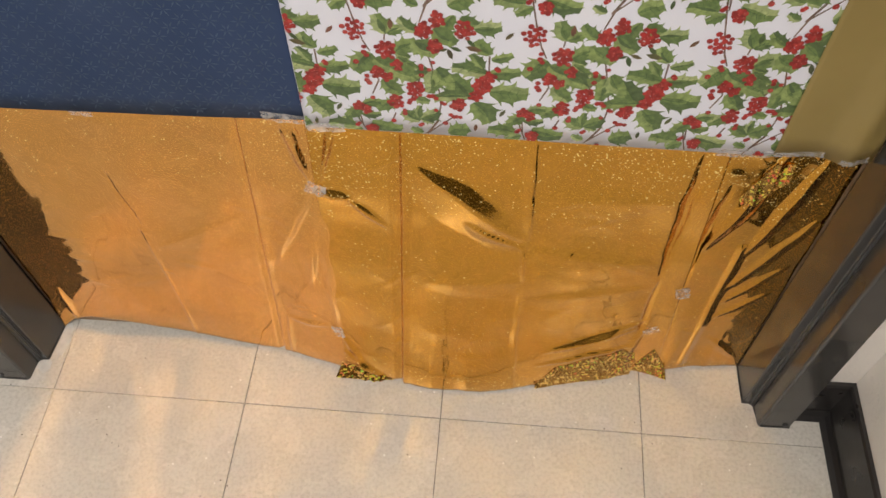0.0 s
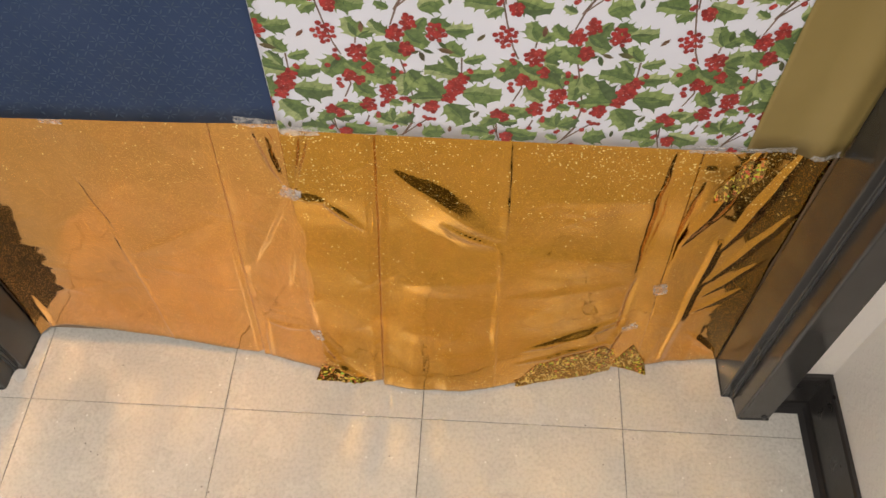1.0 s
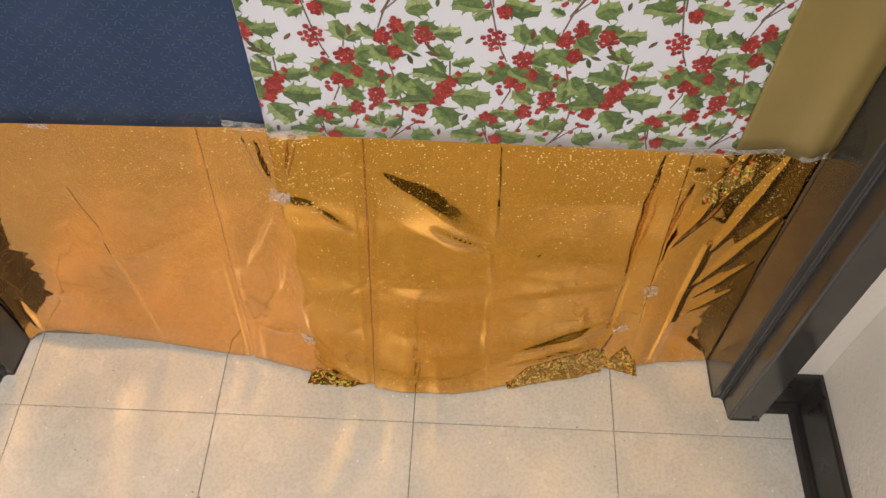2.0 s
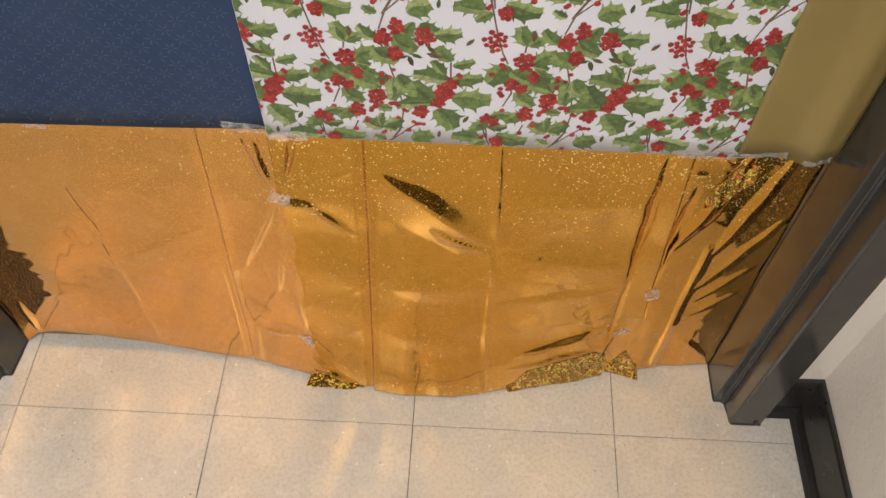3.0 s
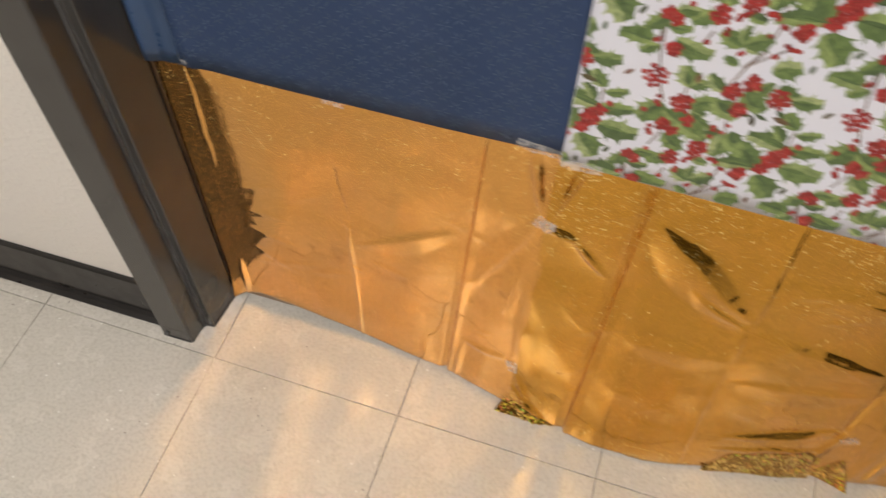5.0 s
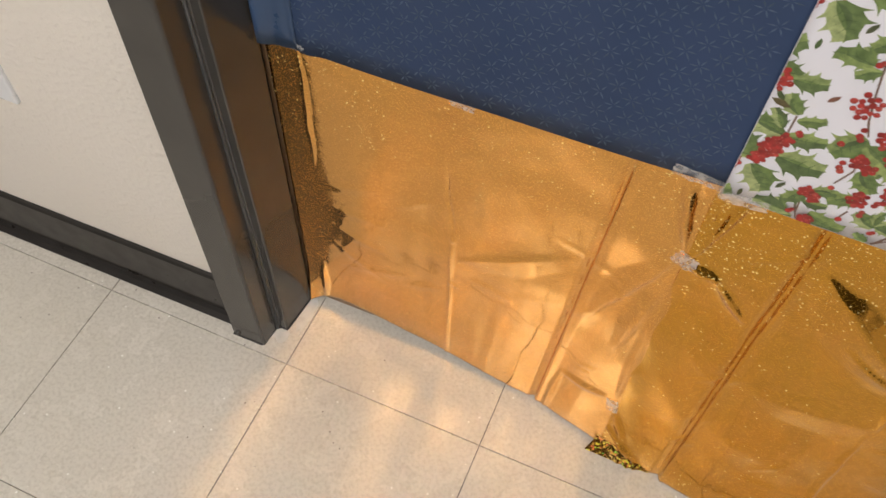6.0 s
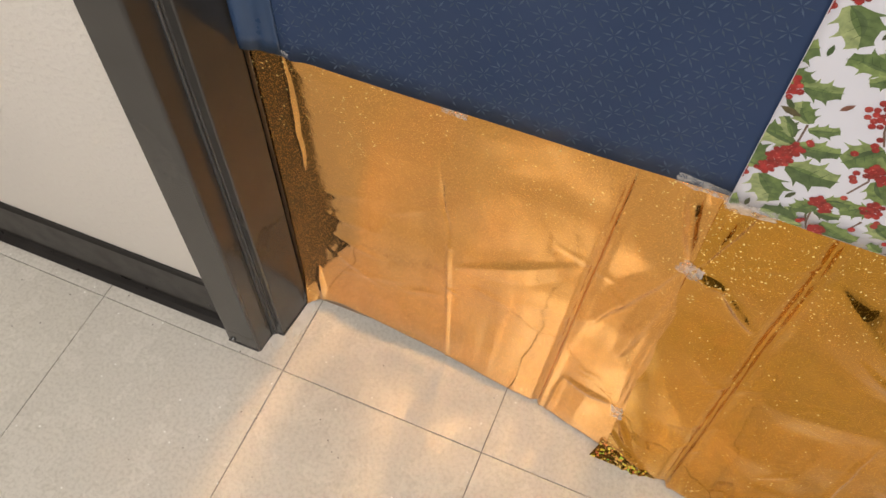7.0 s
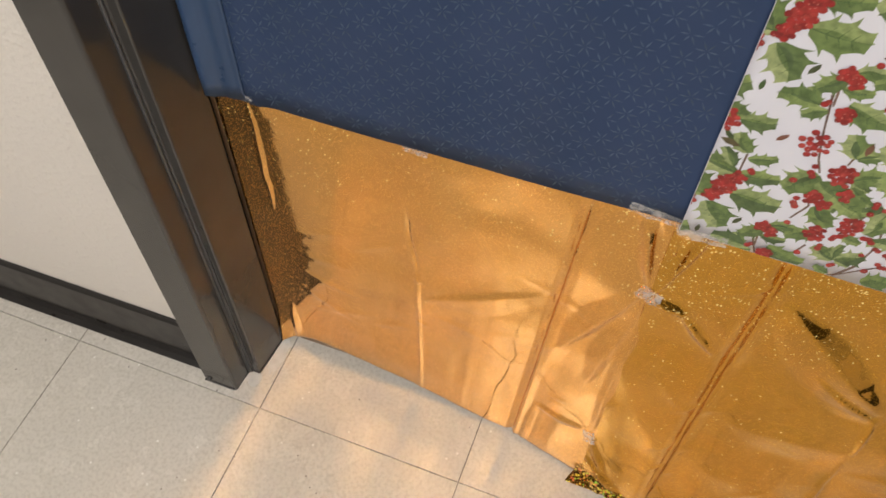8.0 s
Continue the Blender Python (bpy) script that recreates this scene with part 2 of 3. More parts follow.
# south and far east: unseen, added dark so the foil's folds mirror dark
tagged(part("wall_south", boxed(-3.2, 3.2, -2.65, -2.5, -0.01, 2.6), UNSEEN_DARK), "plain dark unseen wall, added for the foil to mirror", "wall", kind="structure")
tagged(part("wall_west", boxed(-3.35, -3.2, -2.65, 0.20, -0.01, 2.6), WALL), "plain cream wall closing the corridor", "wall", kind="structure")
tagged(part("wall_far_east", boxed(3.2, 3.35, -2.65, 0.20, -0.01, 2.6), UNSEEN_DARK), "plain dark unseen wall closing the corridor, added for the foil to mirror", "wall", kind="structure")
tagged(part("ceiling", boxed(-3.35, 3.35, -2.65, 0.20, 2.6, 2.65), CEIL), "white corridor ceiling", "ceiling", kind="structure")

# a panel for each lamp, the added fill at the right too
for lx, ly, _ in LAMPS:
    lamp = tagged(new("unseen_ceiling_light"), "flat white ceiling light panel, out of view", "ceiling light", "ceiling lights")
    lamp.matrix_world = pose(lx, ly, 2.6, 0, 0, 90)
    rim = boxed(-0.62, 0.62, -0.19, -0.165, -0.012, 0.0)
    box(rim, -0.62, 0.62, 0.165, 0.19, -0.012, 0.0)
    box(rim, -0.62, -0.595, -0.165, 0.165, -0.012, 0.0)
    box(rim, 0.595, 0.62, -0.165, 0.165, -0.012, 0.0)
    part("frame", rim, CARD, lamp)
    part("diffuser", boxed(-0.595, 0.595, -0.165, 0.165, -0.007, -0.002), GLOW, lamp)

# cove base: a flat face over a toe that curves out to the floor
COVE = [(0, 0), (0.020, 0), (0.0205, 0.0025), (0.012, 0.0045), (0.0065, 0.010), (0.0052, 0.018), (0.0052, 0.0235), (0.0098, 0.0262), (0.0085, 0.060), (0.0075, 0.097), (0.005, 0.1008), (0, 0.1016)]
for name, a, b in (("baseboard_west", (-3.2, WALL_Y, 0), (-0.0945, WALL_Y, 0)), ("baseboard_corner", (1.1355, WALL_Y, 0), (EAST, WALL_Y, 0)), ("baseboard_east", (EAST, WALL_Y, 0), (EAST, -0.50, 0))):
    tagged(part(name, along(COVE, a, b), BASE), "charcoal rubber cove base along the wall", "baseboard", kind="structure")

# ---- door frame and door ----
frame_ob = tagged(new("door_frame"), "dark bronze enamelled steel door frame", "door frame", kind="structure")


def jamb(side):
    """One upright: face, front rabbet, stop and back, as a folded steel section."""
    s, edge, outer, o = (-1, LEFT, 0.076, 0.0) if side == "left" else (1, RIGHT, 0.065, -0.0065)
    bend = [(0.0250 + o + 0.0045 - 0.0045 * math.sin(q), FACE + 0.0045 - 0.0045 * math.cos(q)) for q in (0.0, 0.4, 0.8, 1.2, 1.57)]
    lip = [(0.0068 + o + 0.0022 - 0.0022 * math.sin(q), 0.0495 + 0.0022 - 0.0022 * math.cos(q)) for q in (0.0, 0.5, 1.05, 1.57)]
    sec = [(outer, FACE), *bend, (0.0232 + o, 0.043), (0.0222 + o, 0.0475), (0.0195 + o, 0.0480), (0.0180 + o, 0.0495), *lip, (0.0, 0.112), (0.010, 0.112), (0.010, 0.2), (outer, 0.2)]
    prof = [(edge + s * q, y) for q, y in sec]
    ob = part("jamb", extruded(prof, 0.0, HEAD + 0.07), STEEL, frame_ob)
    # thin dark rim added for the grime and the dark gap round the foot
    mx, my = sum(p[0] for p in prof) / len(prof), sum(p[1] for p in prof) / len(prof)
    bead = [(p[0] + math.copysign(0.0011, p[0] - mx), p[1] + math.copysign(0.0011, p[1] - my)) for p in prof]
    part("dark_foot_rim", extruded(bead, 0.0002, 0.0030), BASE, ob, "dark grimy rim at the foot")
    # soft seal pushed into the rabbet corner
    seal = bmesh.new()
    cx, cy, r = edge + s * (0.0212 + o), 0.0462, 0.0022
    rings = [[seal.verts.new((cx + r * math.cos(a), cy + r * math.sin(a), z)) for a in [k * math.tau / 10 for k in range(10)]] for z in (0.002, HEAD)]
    for k in range(10):
        seal.faces.new((rings[0][k], rings[0][(k + 1) % 10], rings[1][(k + 1) % 10], rings[1][k]))
    seal.faces.new(rings[0][::-1]), seal.faces.new(rings[1])
    bmesh.ops.recalc_face_normals(seal, faces=seal.faces)
    part("seal", seal, SEAL, ob, "grey rubber seal strip", True)
    screw = bmesh.new()
    bmesh.ops.create_cone(screw, cap_ends=True, segments=12, radius1=0.0045, radius2=0.0032, depth=0.003)
    bmesh.ops.transform(screw, verts=screw.verts, matrix=pose(edge + s * (outer - 0.008), FACE - 0.0012, 0.010, 90))
    part("screw", screw, BASE, ob, "dark screw head near the floor")
    return ob


jamb("left"), jamb("right")
part("head_rail", boxed(LEFT - 0.0755, RIGHT + 0.0645, FACE + 0.0008, 0.1995, HEAD, HEAD + 0.0695), STEEL, frame_ob)
door = tagged(new("door_1", mesh_of(boxed(LEFT - 0.006, RIGHT + 0.006, 0.1205, 0.165, 0.008, HEAD - 0.004, bevel=0.0015), "door_1", DOOR)),
              "closed door covered with taped gift paper", "door", kind="structure")

# ---- gift papers on the door ----


def sheet(name, x0, x1, z0, z1, y_of, material, dx, dz, thick=0.0004, x_edge=None, z_low=None):
    """A sheet of paper or film, with its own thickness, that follows y_of(x, z)."""
    nx, nz = max(2, round((x1 - x0) / dx)), max(2, round((z1 - z0) / dz))
    xs, zs = np.linspace(0, 1, nx + 1), np.linspace(0, 1, nz + 1)
    verts, faces = [], []
    for layer in (0, 1):
        for w in zs:
            for u in xs:
                a, b = (x0, x1) if x_edge is None else x_edge(z0 + (z1 - z0) * w)
                x = a + (b - a) * u
                low = z0 if z_low is None else z_low(x)
                z = low + (z1 - low) * w
                verts.append((x, y_of(x, z) + layer * thick, z))
    n1, half = nx + 1, (nx + 1) * (nz + 1)
    for j in range(nz):
        for i in range(nx):
            k = j * n1 + i
            faces.append((k, k + 1, k + n1 + 1, k + n1))
            faces.append((half + k + n1, half + k + n1 + 1, half + k + 1, half + k))
    rim = [i for i in range(n1)] + [j * n1 + nx for j in range(1, nz + 1)] + [nz * n1 + i for i in range(nx - 1, -1, -1)] + [j * n1 for j in range(nz - 1, 0, -1)]
    for k, a in enumerate(rim):
        b = rim[(k + 1) % len(rim)]
        faces.append((b, a, half + a, half + b))
    me = bpy.data.meshes.new(name)
    me.from_pydata(verts, [], faces)
    me.materials.append(material)
    me.polygons.foreach_set("use_smooth", [k < 2 * nx * nz for k in range(len(faces))])
    me.update()
    return new(name, me)


def wave(x, z, scale, amount, seed):
    return amount * noise.noise(Vector((x / scale, z / scale, seed)))


SPLIT, SPLIT_R = 0.459, 0.968


def blue_y(x, z):
    y = 0.1165 + wave(x, z, 0.16, 0.0012, 3.0)
    return y - 0.010 * max(0, 1 - (x - LEFT) / 0.05) ** 2 - 0.004 * math.exp(-((x - 0.036) / 0.010) ** 2)


def holly_y(x, z):
    return 0.1145


def khaki_y(x, z):
    u = (x - SPLIT_R) / (RIGHT - SPLIT_R)
    return 0.1122 - 0.012 * math.exp(-((u - 0.74) / 0.16) ** 2) - 0.020 * max(0, u - 0.8) + wave(x, z, 0.09, 0.0015, 9.0)


blue = tagged(sheet("blue_gift_paper", LEFT + 0.002, SPLIT + 0.004, 0.523, 2.05, blue_y, BLUE, 0.008, 0.03,
                    z_low=lambda x: 0.523 - 0.0035 * math.sin(math.pi * min(1, max(0, (x - LEFT) / 0.46)))),
              "navy blue gift paper with faint stars, taped on a door", "gift paper", "gift papers on the door")
holly = tagged(sheet("holly_gift_paper", SPLIT, SPLIT_R + 0.012, 0.506, 2.05, holly_y, WHITE, 0.012, 0.03,
                     z_low=lambda x: 0.5155 - 0.026 * (x - SPLIT)),
               "white gift paper printed with green holly leaves and red berries", "gift paper", "gift papers on the door")
khaki = tagged(sheet("gold_gift_paper", SPLIT_R, RIGHT - 0.001, 0.508, 2.05, khaki_y, KHAKI, 0.006, 0.03),
               "matt olive gold gift paper, bulging beside the frame", "gift paper", "gift papers on the door")

# a narrow, brighter and glossier strip over the blue paper beside the frame
edge_sheet = sheet("bright_blue_strip", LEFT + 0.0022, 0.026, 0.5235, 2.049, lambda x, z: blue_y(x, z) - 0.0012 - 0.0015 * math.sin((x - LEFT) * 150) ** 2 + wave(x, z, 0.03, 0.0006, 31.0), BLUE_EDGE, 0.004, 0.02)
edge_sheet.parent = blue
edge_sheet["label"] = "smooth brighter blue strip"

# printed stars of the blue paper: six thin rays each
star_bm = bmesh.new()
rng = random.Random(5)
for column in range(33):
    x = 0.0 + 0.0143 * column
    if x > SPLIT - 0.007:
        break
    z = 0.534 + (0.01135 if column % 2 else 0.0)
    while z < 2.04:
        turn = 0.0
        for k in range(6):
            if rng.random() < 0.06:
                continue
            a = turn + k * math.tau / 6 + rng.uniform(-0.06, 0.06)
            length, wide = rng.uniform(0.0085, 0.0105), 0.00085
            c, s = math.cos(a), math.sin(a)
            half = 0.5 * length
            pts = [(0.0008 * c, 0.0008 * s), (half * c + wide * s, half * s - wide * c), (length * c, length * s), (half * c - wide * s, half * s + wide * c)]
            star_bm.faces.new([star_bm.verts.new((x + px, blue_y(x + px, z + pz) - 0.00025, z + pz)) for px, pz in pts])
        z += 0.0227
tagged(part("star_print", star_bm, STARS, blue, "pale star print"), kind="stuff")

# the holly print: one repeat, in millimetres from the lower corner of the paper
REPEAT_X, REPEAT_Z = 0.1732, 0.1745
shapes = {"leaf": [], "bud": [], "berry": [], "glint": [], "twig": []}
rng = random.Random(11)


def holly_leaf(x0, z0, x1, z1, wide, alone=False):
    """A spiny leaf from base to tip: hollow edges between sharp teeth, one half darker than the other."""
    length = math.hypot(x1 - x0, z1 - z0)
    ux, uz = (x1 - x0) / length, (z1 - z0) / length
    if not alone and rng.random() < 0.12:
        # a smaller leaf behind it from the same stalk
        a = math.atan2(uz, ux) + rng.choice((-1, 1)) * rng.uniform(0.8, 1.2)
        holly_leaf(x0, z0, x0 + 0.62 * length * math.cos(a), z0 + 0.62 * length * math.sin(a), wide, True)
    wide *= 0.92 + 0.48 * abs(ux)
    x0, z0, length = x0 - 0.05 * length * ux, z0 - 0.05 * length * uz, length * 1.14
    bend = rng.uniform(-0.12, 0.12)
    teeth = 3 if length > 13 else 2

    def set_down(slot, outline):
        shapes["leaf"].append((slot, [(x0 + length * (a * ux - b * uz), z0 + length * (a * uz + b * ux)) for a, b in outline]))

    middle = [(t, bend * math.sin(math.pi * t)) for t in [k / 10 for k in range(11)]]
    rims = []
    for side in (1, -1):
        rim, shift = [], rng.uniform(-0.03, 0.03)
        for k in range(teeth):
            a, b = (k + 0.10) / (teeth + 0.35), (k + 1.0) / (teeth + 0.35)
            for u, reach, lean in ((0.0, 0.86, 0.0), (0.35, 0.84, 0.0), (0.70, 0.92, 0.0), (0.90, 1.12, 0.01), (1.0, 1.42, 0.04)):
                t = a + (b - a) * u
                body = wide * 0.5 * math.sin(math.pi * min(1, t * 0.88 + 0.09)) ** 0.8
                tt = min(0.97, t + lean + shift)
                rim.append((tt, side * body * reach + bend * math.sin(math.pi * tt)))
        rim.append((0.95, side * 0.035 * wide + bend * 0.15))
        rims.append(rim)
    light = uz > -0.3
    for side, rim in zip((1, -1), rims):
        set_down(0 if (side > 0) == light else 1, middle + rim[::-1])
        # deeper tone along the midrib near the stalk
        set_down(1, [(0.03, bend * 0.1)] + [(t, b + side * wide * 0.15 * math.sin(math.pi * (t / 0.75))) for t, b in middle[1:8]] + [(t, b) for t, b in middle[7:0:-1]])
    # midrib and side veins
    w = 0.012
    set_down(2, [(0, w)] + [(t, b + w * (1 - t)) for t, b in middle[1:]] + [(t, b - w * (1 - t)) for t, b in middle[-2::-1]])
    for side in (1, -1):
        for t in (0.25, 0.45, 0.65):
            b = bend * math.sin(math.pi * t)
            reach = wide * 0.36 * math.sin(math.pi * t)
            set_down(2, [(t, b), (t + 0.02, b), (t + 0.13, b + side * reach)])


def bud_leaf(x0, z0, x1, z1):
    length = math.hypot(x1 - x0, z1 - z0)
    ux, uz = (x1 - x0) / length, (z1 - z0) / length
    prof = [(0, 0), (0.25, 0.16), (0.55, 0.2), (1, 0.04), (0.75, -0.14), (0.35, -0.17)]
    shapes["bud"].append((0, [(x0 + length * (a * ux - b * uz), z0 + length * (a * uz + b * ux)) for a, b in prof]))


def berries(x, z, spread, count):
    spread, count = spread * 1.1, count if count < 4 else round(count * 1.9)
    for k in range(int(count)):
        a, r = k * 2.4 + x, spread * 0.92 * math.sqrt(k / max(1, count - 1)) if count > 1 else 0
        r *= rng.uniform(0.85, 1.05)
        bx, bz, size = x + r * math.cos(a), z + r * 1.25 * math.sin(a), rng.uniform(2.1, 2.9)
        shapes["berry"].append((1, [(bx + (size + 0.3) * math.cos(q * math.tau / 9), bz + (size + 0.3) * math.sin(q * math.tau / 9)) for q in range(9)]))
        shapes["berry"].append((0, [(bx + size * math.cos(q * math.tau / 11), bz + size * 1.0 * math.sin(q * math.tau / 11)) for q in range(11)]))
        if k % 3 == 0:
            gx, gz = bx + rng.uniform(-1.3, 1.3), bz + rng.uniform(-1.0, 1.6)
            shapes["glint"].append((0, [(gx + 0.45 * math.cos(q * math.tau / 6), gz + 0.6 * math.sin(q * math.tau / 6)) for q in range(6)]))


def twig(*points):
    for (ax, az), (bx, bz) in zip(points, points[1:]):
        l = math.hypot(bx - ax, bz - az)
        nx, nz = -(bz - az) / l * 0.95, (bx - ax) / l * 0.95
        shapes["twig"].append((0, [(ax + nx, az + nz), (ax - nx, az - nz), (bx - nx * 0.8, bz - nz * 0.8), (bx + nx * 0.8, bz + nz * 0.8)]))


holly_leaf(271, 154, 263, 176, 0.7)
holly_leaf(273, 154, 289, 163, 0.5)
holly_leaf(301, 158, 285, 173, 0.5)
holly_leaf(279, 131, 301, 144, 0.55)
holly_leaf(299, 144, 320, 130, 0.65)
holly_leaf(255, 126, 236, 104, 0.7)
holly_leaf(258, 120, 276, 104, 0.75)
holly_leaf(282, 123, 303, 109, 0.3)
holly_leaf(275, 108, 299, 93, 0.6)
holly_leaf(265, 92, 281, 72, 0.6)
holly_leaf(315, 105, 310, 77, 0.65)
holly_leaf(320, 110, 336, 89, 0.65)
holly_leaf(352, 71, 334, 102, 0.6)
holly_leaf(350, 73, 317, 67, 0.35)
holly_leaf(370, 106, 336, 112, 0.4)
holly_leaf(366, 114, 354, 131, 0.45)
holly_leaf(372, 132, 361, 150, 0.65)
holly_leaf(375, 125, 394, 133, 0.4)
holly_leaf(373, 106, 403, 111, 0.4)
holly_leaf(375, 82, 412, 81, 0.5)
holly_leaf(358, 63, 374, 35, 0.7)
holly_leaf(336, 178, 329, 154, 0.5)
holly_leaf(343, 175, 360, 168, 0.65)
holly_leaf(357, 164, 381, 168, 0.5)
holly_leaf(318, 161, 338, 144, 0.6)
holly_leaf(277, 59, 256, 49, 0.5)
holly_leaf(241, 55, 259, 60, 0.5)
holly_leaf(239, 40, 258, 42, 0.4)
holly_leaf(237, 49, 222, 35, 0.6)
holly_leaf(249, 27, 280, 20, 0.45)
holly_leaf(228, 21, 201, 23, 0.45)
holly_leaf(236, 17, 221, 9, 0.5)
holly_leaf(300, 34, 282, 46, 0.6)
holly_leaf(302, 37, 320, 50, 0.6)
holly_leaf(300, 38, 301, 56, 0.5)
holly_leaf(296, 68, 311, 63, 0.5)
holly_leaf(332, 16, 352, 26, 0.7)
holly_leaf(303, 15, 291, 21, 0.5)
bud_leaf(358, 141, 349, 151)
bud_leaf(348, 141, 365, 136)
bud_leaf(331, 138, 335, 124)
bud_leaf(331, 138, 322, 134)
bud_leaf(333, 140, 345, 135)
bud_leaf(276, 159, 277, 173)
bud_leaf(360, 21, 361, 32)
bud_leaf(213, 152, 221, 161)
bud_leaf(212, 45, 218, 56)
berries(241, 158, 11, 9)
berries(270, 134, 9.9, 10)
berries(248, 129, 5.5, 3)
berries(259, 103, 6.1, 6)
berries(269, 97, 5, 4)
berries(248, 91, 5, 3)
berries(252, 66, 0.6, 1)
berries(239, 116, 0.6, 1)
berries(280, 113, 5.5, 4)
berries(297, 81, 9.4, 10)
berries(276, 61, 8.2, 8)
berries(291, 64, 4.4, 3)
berries(285, 49, 3.9, 2)
berries(272, 32, 0.6, 1)
berries(304, 114, 3.9, 2)
berries(316, 119, 0.6, 1)
berries(312, 109, 0.6, 1)
berries(304, 101, 0.6, 1)
berries(315, 72, 5, 3)
berries(327, 61, 3.3, 2)
berries(307, 160, 7.7, 9)
berries(318, 141, 6.6, 9)
berries(321, 174, 7.2, 7)
berries(347, 162, 9.4, 9)
berries(366, 90, 9.4, 12)
berries(372, 102, 6.1, 6)
berries(359, 75, 6.1, 6)
berries(342, 61, 7.2, 9)
berries(337, 42, 4.4, 3)
berries(344, 42, 0.6, 1)
berries(328, 32, 0.6, 1)
berries(380, 114, 2.2, 2)
berries(318, 51, 0.6, 1)
berries(303, 29, 2.8, 2)
berries(236, 53, 5.5, 5)
berries(245, 48, 4.4, 4)
berries(234, 26, 2.8, 2)
berries(248, 18, 6.1, 8)
twig((234, 207), (241, 172), (248, 144), (254, 130))
twig((256, 103), (260, 91), (252, 71))
twig((321, 210), (311, 191), (304, 169))
twig((305, 153), (313, 121), (319, 94), (324, 65), (320, 35), (308, 13))
twig((308, 13), (327, 32), (340, 44))
twig((293, 68), (304, 101))
twig((372, 130), (372, 106))
twig((236, 40), (238, 22))
twig((275, 44), (270, 30))
twig((271, 161), (269, 145))
twig((252, 195), (243, 188))


def printed(name, kind, materials, lift, label):
    """All printed shapes of one kind, repeated over the paper and trimmed at its edges."""
    verts, faces, slots = [], [], []
    for i in range(-2, 4):
        for j in range(-1, 10):
            for n, (slot, outline) in enumerate(shapes[kind]):
                pts = [(SPLIT + x / 1000 + i * REPEAT_X, 0.5 + z / 1000 + j * REPEAT_Z) for x, z in outline]
                if max(p[0] for p in pts) < SPLIT + 0.001 or min(p[0] for p in pts) > SPLIT_R + 0.002 or max(p[1] for p in pts) > 2.045:
                    continue
                low = 0.5155 - 0.026 * (pts[0][0] - SPLIT) + 0.0008
                if max(p[1] for p in pts) < low:
                    continue
                first = len(verts)
                for x, z in pts:
                    x, z = min(max(x, SPLIT + 0.0005), SPLIT_R + 0.003), max(z, low)
                    verts.append((x, holly_y(x, z) - lift - n * 8e-7, z))
                faces.append(list(range(first, len(verts)))[::-1])
                slots.append(slot)
    me = bpy.data.meshes.new(name)
    me.from_pydata(verts, [], faces)
    for m in materials:
        me.materials.append(m)
    me.polygons.foreach_set("material_index", slots)
    me.update()
    ob = new(name, me)
    ob.parent = holly
    return tagged(ob, label, kind="stuff")


printed("twig_print", "twig", [TWIG], 0.00003, "brown printed twigs")
printed("leaf_print", "leaf", [LEAF_A, LEAF_B, VEIN], 0.00005, "green printed holly leaves")
printed("bud_print", "bud", [BUD], 0.00058, "small brown printed leaves")
printed("berry_print", "berry", [BERRY, DEEP], 0.00062, "red printed berries")
printed("berry_highlight", "glint", [GLINT], 0.00125, "pale highlights on the berries")

# ---- gold foil along the foot of the door ----
BELLY_X = [-0.02, 0.0, 0.043, 0.12, 0.20, 0.35, 0.45, 0.54, 0.61, 0.68, 0.75, 0.83, 0.90, 1.0, 1.075]
BELLY_Y = [0.1165, 0.1168, 0.1175, 0.113, 0.108, 0.091, 0.066, 0.049, 0.038, 0.041, 0.053, 0.074, 0.091, 0.105, 0.112]
_fx = np.linspace(-0.02, 1.075, 220)
_fy = np.convolve(np.pad(np.interp(_fx, BELLY_X, BELLY_Y), 6, mode="edge"), np.hanning(13) / np.hanning(13).sum(), "valid")
FOIL_TOP = 0.535

